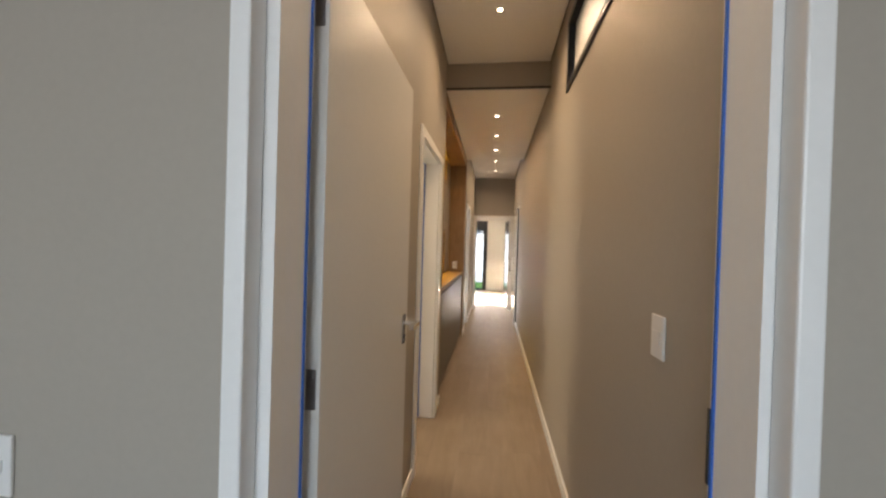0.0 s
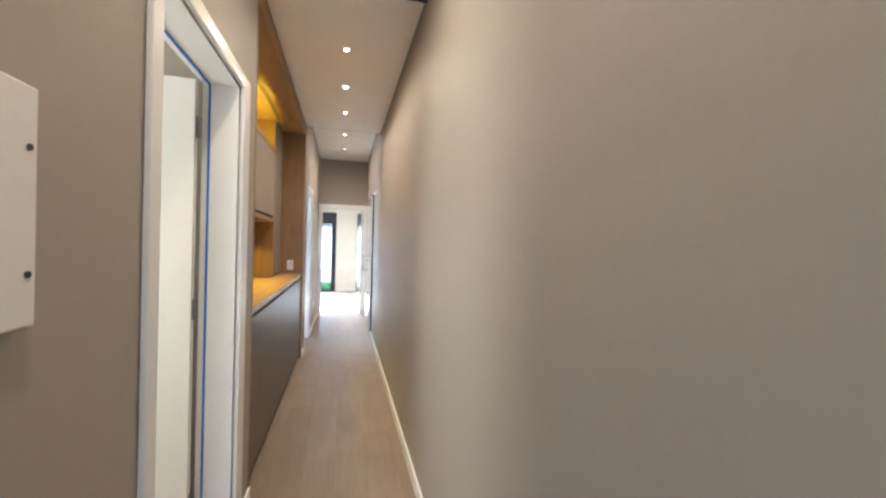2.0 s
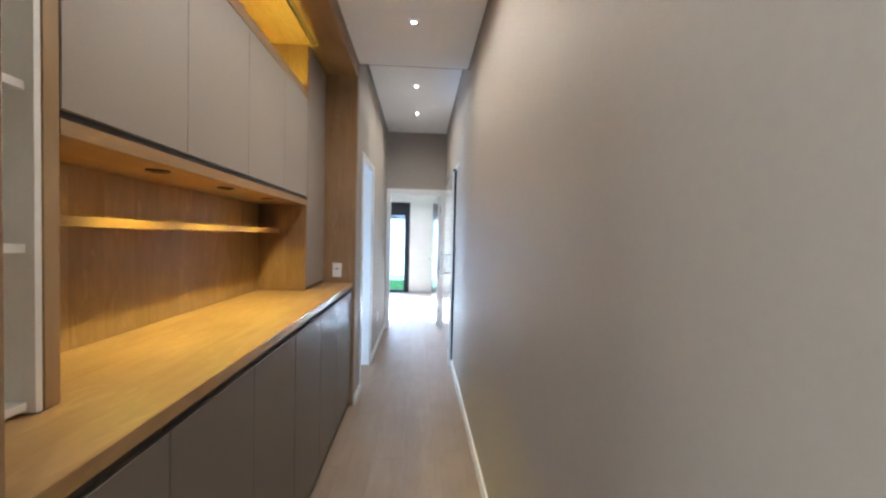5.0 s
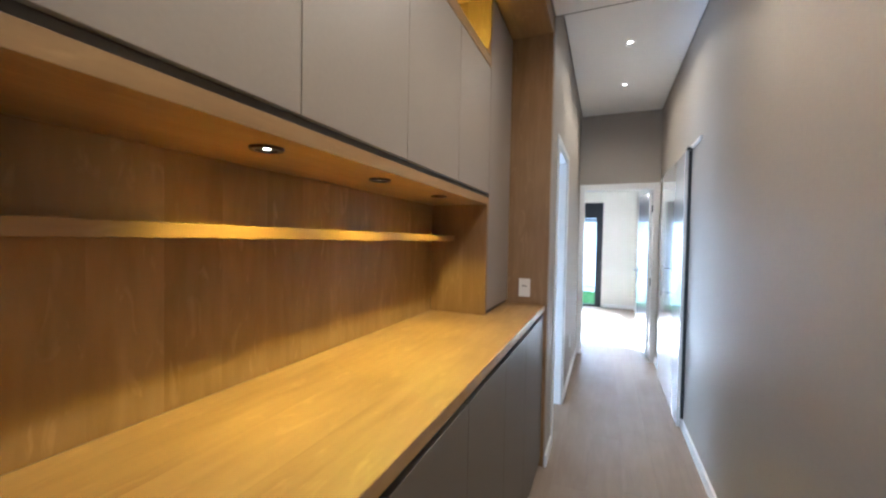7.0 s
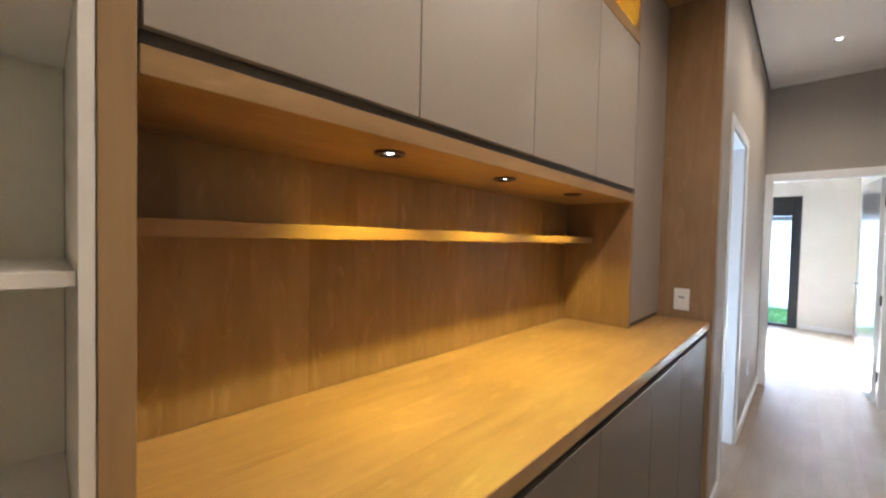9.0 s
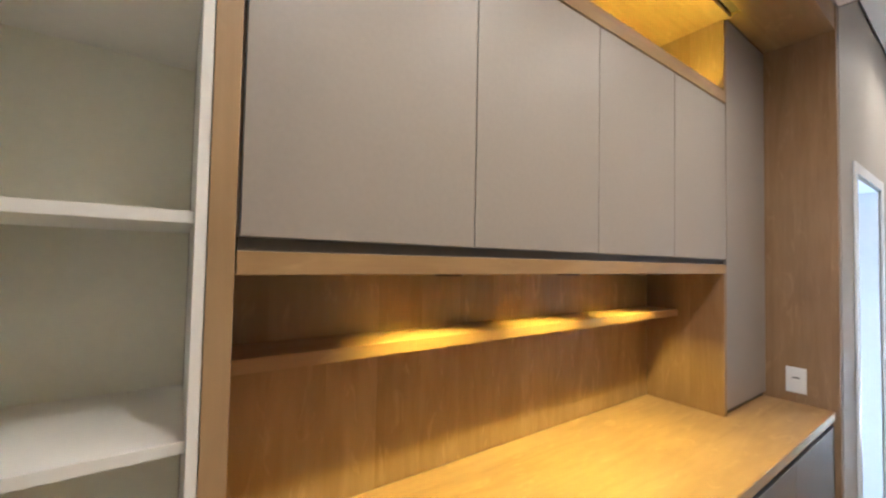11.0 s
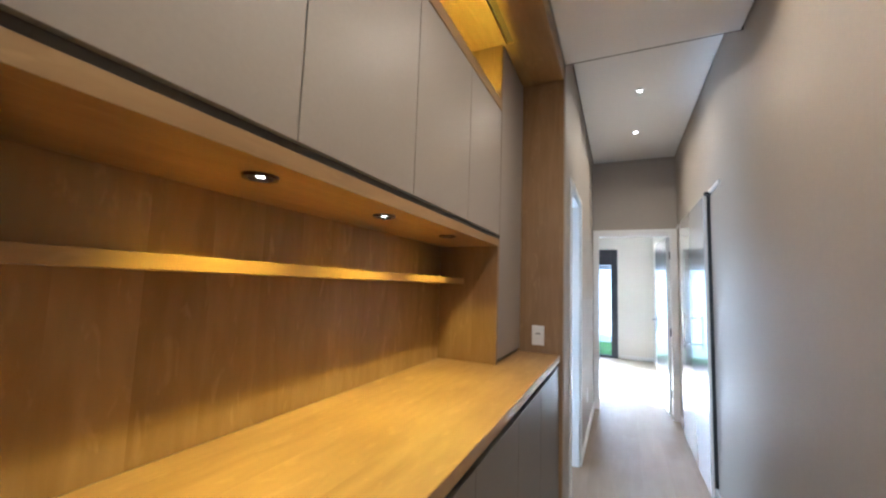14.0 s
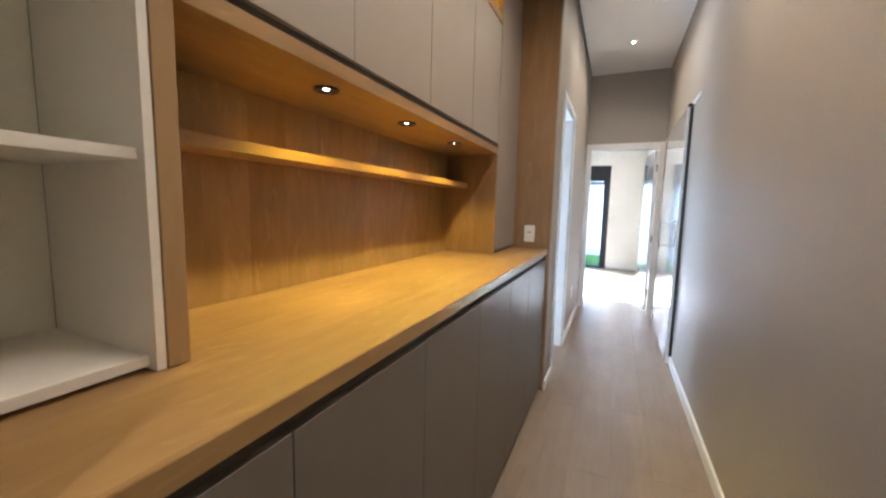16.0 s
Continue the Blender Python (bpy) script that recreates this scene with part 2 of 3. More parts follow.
# ---- shell ----
H = 3.25
structure("wall_left", PAINT, "taupe painted corridor wall with door openings",
          (LEFT - 0.15, LEFT, NEAR_Y, 4.245, 0, H), (LEFT - 0.15, LEFT, 4.245, 5.13, 2.135, H), (LEFT - 0.15, LEFT, 5.13, CAB0, 0, H),
          (LEFT - 0.15, LEFT, CAB0, CAB1, 2.84, H), (LEFT - 0.15, LEFT, CAB1, 8.39, 0, H), (LEFT - 0.15, LEFT, 8.39, 9.11, 2.13, H), (LEFT - 0.15, LEFT, 9.11, END_Y, 0, H))
structure("wall_right", PAINT, "long taupe painted satin corridor wall",
          (RIGHT, RIGHT + 0.15, NEAR_Y, END_Y, 0, 2.445), (RIGHT, RIGHT + 0.15, 4.532, END_Y, 2.445, H),
          (RIGHT, RIGHT + 0.15, NEAR_Y, 3.00, 2.445, H), (RIGHT, RIGHT + 0.15, 3.00, 4.532, 2.92, H))
structure("wall_recess", PAINT, "taupe wall closing the cabinet recess",
          (-1.20, -1.06, 5.32, 8.14, 0, H), (-1.06, LEFT - 0.15, 5.32, CAB0 - 0.002, 0, H), (-1.06, LEFT - 0.15, CAB1 + 0.002, 8.14, 0, H))
structure("wall_end", PAINT, "taupe end wall above the bedroom doorway",
          (-3.15, -0.42, END_Y, 10.97, 0, H), (0.425, 0.634, END_Y, 10.97, 0, H), (-0.42, 0.425, END_Y, 10.97, 2.11, H))
structure("wall_near", PAINT, "taupe wall round the first doorway",
          (-2.55, -0.425, DOOR_Y, NEAR_Y, 0, H), (0.447, 1.75, DOOR_Y, NEAR_Y, 0, H), (-0.425, 0.447, DOOR_Y, NEAR_Y, 2.14, H))
structure("wall_first_room", PAINT, "taupe walls of the first room with a window opening",
          (-2.55, -2.40, -1.5, DOOR_Y, 0, H), (1.60, 1.75, -1.5, DOOR_Y, 0, H),
          (-2.55, -1.5, -1.65, -1.5, 0, H), (0.7, 1.75, -1.65, -1.5, 0, H), (-1.5, 0.7, -1.65, -1.5, 0, 0.7), (-1.5, 0.7, -1.65, -1.5, 2.3, H))
structure("wall_bathroom", CREAM, "pale walls of the room behind the open door",
          (-2.30, -2.15, 3.4, 5.3, 0, H), (-2.15, LEFT - 0.152, 3.25, 3.4, 0, H), (-2.15, -1.202, 5.322, 5.45, 0, H))
structure("wall_side_room", CREAM, "pale walls of an unseen side room added round its fill lamp",
          (-2.30, -2.15, 8.142, END_Y - 0.002, 0, H), (-2.15, -1.202, 8.0, 8.14, 0, H))
structure("ceiling_side_room", WHITE, "white plaster ceiling", (-2.15, LEFT - 0.15, 8.142, END_Y - 0.002, 2.7, 2.75))
structure("wall_bedroom", CREAM, "cream painted bedroom walls with a wide opening",
          (0.484, 0.634, 10.97, FAR_Y + 0.15, 0, H), (-3.15, -3.0, 10.97, FAR_Y + 0.15, 0, H),
          (-3.0, -2.2, FAR_Y, FAR_Y + 0.15, 0, H), (-0.19, 0.484, FAR_Y, FAR_Y + 0.15, 0, H), (-2.2, -0.19, FAR_Y, FAR_Y + 0.15, 2.30, H))
G = 0.012
structure("ceiling_near", WHITE, "white plaster ceiling with a shadow gap", (LEFT + G, RIGHT - G, NEAR_Y, 5.34 - G, CEIL_A, CEIL_A + 0.02))
structure("ceiling_middle", WHITE, "lowered white plaster ceiling panel with shadow gap", (LEFT + 0.002, RIGHT - G, 5.352, CAB1 - 0.012, CEIL_B, CEIL_B + 0.02))
structure("ceiling_far", WHITE, "white plaster ceiling with a shadow gap", (LEFT + G, RIGHT - G, CAB1, END_Y - G, CEIL_C, CEIL_C + 0.02))
structure("ceiling_beam", PAINT, "taupe step down in the ceiling", (LEFT, RIGHT, 5.34, 5.40, CEIL_B + 0.022, H))
structure("ceiling_step", PAINT, "taupe step up in the ceiling", (LEFT, RIGHT, CAB1 - 0.06, CAB1, CEIL_B + 0.03, H))
structure("trim_shadow_gap", GAP, "dark recessed shadow gap above the ceiling edges",
          (LEFT, RIGHT, NEAR_Y, 5.34, CEIL_A + 0.03, CEIL_A + 0.04), (LEFT, RIGHT, 5.402, CAB1 - 0.062, CEIL_B + 0.03, CEIL_B + 0.04), (LEFT, RIGHT, CAB1, END_Y, CEIL_C + 0.03, CEIL_C + 0.04),
          (LEFT, RIGHT, 5.34, 5.351, CEIL_B + 0.004, CEIL_B + 0.021), (LEFT, RIGHT, CAB1 - 0.011, CAB1, CEIL_B + 0.002, CEIL_B + 0.029))
structure("ceiling_first_room", WHITE, "white plaster ceiling", (-2.4, 1.6, -1.5, DOOR_Y, 2.9, 2.95))
structure("ceiling_bathroom", WHITE, "white plaster ceiling", (-2.15, LEFT - 0.15, 3.4, 5.32, 2.7, 2.75))
structure("ceiling_bedroom", WHITE, "white plaster ceiling", (-3.0, 0.484, 10.97, FAR_Y, 2.75, 2.8))
structure("roof", CONCRETE, "flat concrete roof slab", (-3.2, 1.8, -1.7, FAR_Y + 0.2, H, H + 0.15))

# baseboards
BASE_H, BASE_T = 0.075, 0.014
structure("baseboard_corridor", TRIM, "low white baseboard along the corridor",
          (RIGHT - BASE_T, RIGHT, NEAR_Y, END_Y - 0.02, 0, BASE_H), (LEFT, LEFT + BASE_T, NEAR_Y, 4.212, 0, BASE_H), (LEFT, LEFT + BASE_T, 5.182, CAB0 + 0.01, 0, BASE_H),
          (LEFT, LEFT + BASE_T, CAB1 - 0.03, 8.345, 0, BASE_H), (LEFT, LEFT + BASE_T, 9.155, END_Y - 0.02, 0, BASE_H), bevel=0.003)
structure("baseboard_bedroom", TRIM, "low white baseboard along the bedroom wall", (-0.15, 0.484, FAR_Y - BASE_T, FAR_Y, 0, BASE_H), (0.47, 0.484, 10.99, FAR_Y - BASE_T, 0, BASE_H), bevel=0.003)


# ---- doors ----
def lever_handle(parent, x, y, z, side, along):
    """A chrome lever on a long plate: the plate faces side along x, the lever points along y."""
    plate = part("handle_plate", boxes((x, x + side * 0.006, y - 0.02, y + 0.02, z - 0.085, z + 0.035), bevel=0.002), CHROME, parent, "chrome handle plate")
    bm = bmesh.new()
    tube(bm, (x, y, z), (x + side * 0.062, y, z), 0.009)
    box(bm, x + side * 0.046, x + side * 0.068, y - along * 0.012, y + along * 0.095, z - 0.010, z + 0.010, bevel=0.004)
    part("lever", bm, CHROME, plate)
    bm = bmesh.new()
    tube(bm, (x + side * 0.005, y, z - 0.055), (x + side * 0.010, y, z - 0.055), 0.008)
    part("lock_cylinder", bm, SLOT, plate)


def hinge(parent, x, y, z, turned=False):
    """A chrome butt hinge: two leaves and a knuckle."""
    bm = bmesh.new()
    if turned:
        box(bm, x, x + 0.003, y - 0.030, y, z - 0.045, z + 0.045, bevel=0.001)
        tube(bm, (x + 0.006, y + 0.007, z - 0.046), (x + 0.006, y + 0.007, z + 0.046), 0.007)
        box(bm, x + 0.006, x + 0.036, y + 0.0405, y + 0.0435, z - 0.045, z + 0.045, bevel=0.001)
        for dz in (-0.028, 0.028):
            tube(bm, (x + 0.003, y - 0.016, z + dz), (x + 0.0045, y - 0.016, z + dz), 0.005)
    else:
        box(bm, x, x + 0.026, y - 0.003, y, z - 0.045, z + 0.045, bevel=0.001)
        tube(bm, (x - 0.004, y - 0.006, z - 0.046), (x - 0.004, y - 0.006, z + 0.046), 0.008)
        for dz in (-0.028, 0.028):
            tube(bm, (x + 0.015, y - 0.005, z + dz), (x + 0.015, y - 0.002, z + dz), 0.005)
    return part("hinge", bm, STEEL, parent, "chrome butt hinge")


# first doorway: frame set in the wall, leaf folded back along the corridor wall
d = thing("door_1", (0, DOOR_Y, 0), "white lacquered door standing open into the corridor", "door", kind="structure")
part("jamb", boxes((-0.425, -0.383, 2.585, NEAR_Y, 0, 2.14), (0.414, 0.447, 2.585, NEAR_Y, 0, 2.14), (-0.383, 0.414, 2.585, NEAR_Y, 2.09, 2.14)), TRIM, d)
part("casing", boxes((-0.447, -0.408, 2.538, 2.5845, 0, 2.17), (0.430, 0.467, 2.538, 2.5845, 0, 2.17), (-0.408, 0.430, 2.538, 2.5845, 2.105, 2.17), bevel=0.004), TRIM, d)
part("seal", boxes((-0.3835, -0.380, 2.697, 2.705, 0, 2.09), (0.411, 0.4145, 2.697, 2.705, 0, 2.09)), BLUE, d, "blue rubber door seal")
fold = Matrix.Translation((-0.384, 2.748, 0)) @ Matrix.Rotation(radians(-1.1), 4, "Z")
leaf = part("leaf", boxes((-0.018, 0.018, 0, 0.80, 0.008, 2.085), bevel=0.002), DOOR, d)
for z in (1.10, 1.948, 0.28):
    hinge(d, -0.400, 2.747, z)
lever_handle(leaf, 0.018, 0.735, 1.107, 1, -1)
for ob in (leaf, *leaf.children_recursive):
    ob.data.transform(fold)
part("strike_plate", boxes((0.4095, 0.4175, 2.7055, 2.7145, 1.0, 1.14), bevel=0.001), BLACK, d, "dark strike plate")

# side doorway with the leaf swung into the room behind
d = thing("door_2", (-0.5, 4.8, 0), "white door swung open inside a white casing", "door", kind="structure")
part("jamb", boxes((-0.60, LEFT - 0.004, 4.245, 4.275, 0, 2.135), (-0.60, LEFT - 0.004, 5.062, 5.13, 0, 2.135), (-0.60, LEFT - 0.004, 4.275, 5.062, 2.095, 2.135)), TRIM, d)
part("casing", boxes((LEFT + 0.001, LEFT + 0.018, 4.212, 4.27, 0, 2.16), (LEFT + 0.001, LEFT + 0.018, 5.07, 5.182, 0, 2.16), (LEFT + 0.001, LEFT + 0.018, 4.27, 5.07, 2.10, 2.16), bevel=0.004), TRIM, d)
part("seal", boxes((-0.575, -0.567, 5.056, 5.063, 0, 2.095), (-0.575, -0.567, 4.275, 5.056, 2.089, 2.096)), BLUE, d, "blue rubber door seal")
leaf = part("leaf", boxes((-1.38, -0.606, 4.995, 5.031, 0.008, 2.088), bevel=0.002), DOOR, d)
for z in (1.098, 1.89, 0.25):
    hinge(d, -0.606, 5.031, z, True)

# far side doorway, leaf open into an assumed room that holds a fill lamp
d = thing("door_3", (-0.5, 8.78, 0), "white door swung open into an assumed side room", "door", kind="structure")
part("jamb", boxes((-0.60, LEFT - 0.004, 8.39, 8.42, 0, 2.13), (-0.60, LEFT - 0.004, 9.08, 9.11, 0, 2.13), (-0.60, LEFT - 0.004, 8.42, 9.08, 2.10, 2.13)), TRIM, d)
part("casing", boxes((LEFT + 0.001, LEFT + 0.011, 8.345, 8.405, 0, 2.165), (LEFT + 0.001, LEFT + 0.011, 9.095, 9.155, 0, 2.165), (LEFT + 0.001, LEFT + 0.011, 8.405, 9.095, 2.11, 2.165), bevel=0.004), TRIM, d)
part("leaf", boxes((-1.24, -0.604, 8.425, 8.46, 0.008, 2.098), bevel=0.002), DOOR, d)

# end doorway
d = thing("door_4", (0, END_Y, 0), "glossy white bedroom door standing open in its casing", "door", kind="structure")
part("jamb", boxes((-0.42, -0.39, END_Y + 0.004, 10.966, 0, 2.11), (0.395, 0.425, END_Y + 0.004, 10.966, 0, 2.11), (-0.39, 0.395, END_Y + 0.004, 10.966, 2.08, 2.11)), TRIM, d)
part("casing", boxes((LEFT + 0.003, -0.38, END_Y - 0.018, END_Y - 0.001, 0, 2.15), (0.385, RIGHT - 0.003, END_Y - 0.018, END_Y - 0.001, 0, 2.15), (-0.38, 0.385, END_Y - 0.018, END_Y - 0.001, 2.07, 2.15), bevel=0.004), TRIM, d)
leaf = part("leaf", boxes((-0.018, 0.018, 0, 0.74, 0.01, 2.07), bevel=0.002), GLOSS, d)
swing = Matrix.Translation((0.372, 10.95, 0)) @ Matrix.Rotation(radians(4.5), 4, "Z")
leaf.data.transform(swing)
bm = bmesh.new()
tube(bm, (-0.018, 0.68, 1.05), (-0.07, 0.68, 1.05), 0.009)
box(bm, -0.075, -0.06, 0.57, 0.69, 1.04, 1.06, bevel=0.004)
box(bm, -0.025, -0.018, 0.66, 0.70, 0.90, 1.10, bevel=0.002)
bm.transform(swing)
part("lever", bm, CHROME, leaf, "chrome lever handle")
for z in (0.95, 1.85, 0.25):
    part("hinge", boxes((0.381, 0.394, 10.93, 10.955, z - 0.045, z + 0.045), bevel=0.002), SLOT, d, "dark butt hinge")

# sliding door hung on the right wall
d = thing("sliding_door", (0.43, 9.6, 0), "glossy white sliding door hung on a wall rail", "door")
leaf = part("leaf", boxes((0.412, 0.434, 9.02, 10.26, 0.02, 2.13), bevel=0.003), GLOSS, d)
part("brush_strip", boxes((0.4345, RIGHT - 0.0005, 9.026, 9.045, 0.08, 2.13)), BLACK, d, "black strip behind the door edge")
part("rail", boxes((0.444, RIGHT - 0.0005, 8.70, 10.76, 2.138, 2.168), bevel=0.002), TRIM, d, "white top rail")
part("rail_end", boxes((0.416, RIGHT - 0.0005, 8.98, 9.03, 2.131, 2.150), bevel=0.002), BLACK, d, "black rail carriage")
bm = bmesh.new()
tube(bm, (0.345, 9.57, 0.95), (0.345, 9.57, 1.24), 0.008)
for z in (0.985, 1.205):
    tube(bm, (0.345, 9.57, z), (0.413, 9.57, z), 0.006)
part("pull_handle", bm, CHROME, leaf, "chrome bar handle", smooth=True)

# high window in the right wall
w = thing("window_1", (RIGHT, 3.8, 2.445), "high black framed strip window with frosted glass", "window", kind="structure")
X0, X1 = RIGHT - 0.012, RIGHT + 0.06
part("window_frame", boxes((X0, X1, 3.002, 4.530, 2.447, 2.487), (X0, X1, 3.002, 4.530, 2.878, 2.918), (X0, X1, 3.002, 3.042, 2.487, 2.878), (X0, X1, 4.490, 4.530, 2.487, 2.878), bevel=0.002), BLACK, w)
pane = part("pane", boxes((RIGHT + 0.03, RIGHT + 0.036, 3.04, 4.492, 2.485, 2.88)), FROST, w)
pane.visible_shadow = False

# bedroom glass door
w = thing("window_2", (-1.2, FAR_Y, 0), "black framed sliding glass door with a roller shutter box", "window", kind="structure")
Y0, Y1 = FAR_Y - 0.012, FAR_Y + 0.09
part("window_frame", boxes((-2.2, -2.07, Y0, Y1, 0, 2.298), (-0.32, -0.191, Y0, Y1, 0, 2.298), (-2.07, -0.32, Y0, Y1, 0, 0.045), (-1.30, -1.24, Y0 + 0.03, Y1, 0.045, 1.88), bevel=0.003), BLACK, w)
part("shutter_box", boxes((-2.07, -0.32, Y0, Y1, 1.96, 2.298), bevel=0.003), BLACK, w)
for i in range(2):
    part("slat", boxes((-2.07, -0.32, Y0 + 0.02, Y1 - 0.02, 1.880 + i * 0.036, 1.910 + i * 0.036), bevel=0.006), BLACK, w)
for x0, x1 in ((-2.07, -1.30), (-1.24, -0.32)):
    pane = part("pane", boxes((x0, x1, FAR_Y + 0.04, FAR_Y + 0.046, 0.045, 1.88)), PANE, w)
    pane.visible_shadow = False
w = thing("window_3", (-0.4, -1.6, 0.7), "white framed window of the first room", "window", kind="structure")
part("window_frame", boxes((-1.5, -1.44, -1.6, -1.52, 0.7, 2.3), (0.64, 0.7, -1.6, -1.52, 0.7, 2.3), (-1.44, 0.64, -1.6, -1.52, 0.7, 0.76), (-1.44, 0.64, -1.6, -1.52, 2.24, 2.3)), TRIM, w)

# ---- outside ----
structure("ground", SOIL, "bare ground reaching the horizon", (-400, 400, -400, 400, -0.30, -0.06))
structure("terrace", CONCRETE, "pale concrete strip along the garden wall", (-14, 10, 17.3, 19.0, -0.059, 0.012))
structure("lawn", GRASS, "bright green lawn outside the bedroom", (-14, 10, FAR_Y + 0.152, 17.298, -0.059, 0.01))
structure("garden_wall", RENDERED, "white rendered boundary wall", (-14, 10, 19.0, 19.2, -0.06, 2.95))
bm = bmesh.new()
for i in range(9000):
    x, y = random.uniform(-3.2, 1.2), random.uniform(FAR_Y + 0.2, 17.28)
    h, a = random.uniform(0.02, 0.05), random.uniform(0, 6.28)
    dx, dy = math.cos(a) * 0.006, math.sin(a) * 0.006
    v = [bm.verts.new((x - dx, y - dy, 0.008)), bm.verts.new((x + dx, y + dy, 0.008)), bm.verts.new((x + dy * 2, y + dx * 2, 0.01 + h))]
    bm.faces.new(v)
solid("grass_blades", bm, GRASS, "short bright green lawn grass", "grass", kind="stuff")

# ---- ceiling downlights ----
def downlight(y, z):
    t = thing("downlight", (0.005, y, z), "small square recessed downlight glowing warm in the ceiling", "ceiling light", "corridor downlights")
    x = 0.005
    part("rim", boxes((x - 0.032, x + 0.032, y - 0.032, y - 0.013, z - 0.006, z - 0.0005), (x - 0.032, x + 0.032, y + 0.013, y + 0.032, z - 0.006, z - 0.0005),
                      (x - 0.032, x - 0.013, y - 0.030, y + 0.013, z - 0.006, z - 0.0005), (x + 0.013, x + 0.032, y - 0.030, y + 0.013, z - 0.006, z - 0.0005)), TRIM, t)
    part("lens", boxes((x - 0.0125, x + 0.0125, y - 0.0125, y + 0.0125, z - 0.004, z - 0.001)), LIT, t, "glowing lens")


for y, z in DOWNLIGHTS:
    downlight(y, z)

# ---- built-in cabinet ----
t = thing("cabinet_surround", (-0.6, CAB1, 0), "oak veneer frame round the built-in cabinet", "cabinet")
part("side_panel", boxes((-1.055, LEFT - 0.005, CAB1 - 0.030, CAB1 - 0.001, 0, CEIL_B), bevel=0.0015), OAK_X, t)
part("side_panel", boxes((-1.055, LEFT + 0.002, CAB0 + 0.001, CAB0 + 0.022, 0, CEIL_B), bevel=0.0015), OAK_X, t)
part("top_panel", boxes((-0.655, LEFT - 0.008, CAB0 + 0.023, CAB1 - 0.031, SOFFIT_Z, CEIL_B), bevel=0.0015), OAK_H, t)
part("soffit_return", boxes((FRONT + 0.001, -0.6555, 7.602, CAB1 - 0.031, SOFFIT_Z + 0.001, CEIL_B)), OAK_H, t)
# strip behind the soffit edge, the slot's shade put into its brown
part("shadow_strip", boxes((-0.6885, -0.6555, CAB0 + 0.023, 7.601, SOFFIT_Z + 0.012, CEIL_B)), RECESS, t, "recessed strip coloured as the shade behind the soffit")

t = thing("worktop", (-0.75, 6.7, TOP_Z), "long oak veneer worktop on the base cabinets", "worktop")
part("slab", boxes((BACK, -0.4715, CAB0 + 0.023, CAB1 - 0.031, TOP_Z - 0.035, TOP_Z), bevel=0.001), OAK_H, t)
part("edge_band", boxes((-0.4713, -0.4695, CAB0 + 0.023, CAB1 - 0.031, TOP_Z - 0.035, TOP_Z - 0.0006), bevel=0.0006), OAK_H, t)

# base cabinets
SEAMS = [5.404, 5.77, 6.21, 6.645, 7.09, 7.51, CAB1 - 0.032]
for y0, y1 in zip(SEAMS, SEAMS[1:]):
    t = thing("base_cabinet", (-0.7, y0, 0), "dark warm grey base cabinet with a handleless door", "cabinet", "base cabinets under the worktop")
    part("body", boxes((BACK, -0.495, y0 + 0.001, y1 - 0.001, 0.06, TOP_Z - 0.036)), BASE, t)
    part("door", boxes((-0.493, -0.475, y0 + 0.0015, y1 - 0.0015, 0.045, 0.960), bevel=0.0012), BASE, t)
    part("plinth", boxes((BACK, -0.50, y0 + 0.001, y1 - 0.001, 0.001, 0.059)), SHADE, t, "dark recessed plinth")
    part("grip_profile", boxes((-0.4945, -0.489, y0 + 0.001, y1 - 0.001, 0.961, TOP_Z - 0.036)), SHADE, t, "dark grip channel")

# niche between worktop and wall cabinets
N0, N1 = 5.775, 7.575
t = thing("display_niche", (-0.9, 6.7, TOP_Z), "open oak veneer niche lit by amber spots", "niche")
part("back_panel", boxes((BACK - 0.015, BACK, N0, N1, TOP_Z + 0.001, 1.614)), OAK_V, t)
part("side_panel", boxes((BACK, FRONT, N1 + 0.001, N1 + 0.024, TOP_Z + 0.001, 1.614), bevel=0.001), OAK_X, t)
part("top_panel", boxes((BACK - 0.015, FRONT, N0, N1 + 0.024, 1.615, 1.652), bevel=0.0015), OAK_H, t)
t = thing("niche_shelf", (-0.96, 6.7, 1.418), "slim oak veneer shelf fixed to the niche back", "shelf")
part("board", boxes((BACK + 0.001, -0.8915, N0 + 0.001, N1, 1.418, 1.447), bevel=0.001), OAK_H, t)
part("edge_band", boxes((-0.8913, -0.8898, N0 + 0.001, N1, 1.418, 1.4465), bevel=0.0005), OAK_H, t)
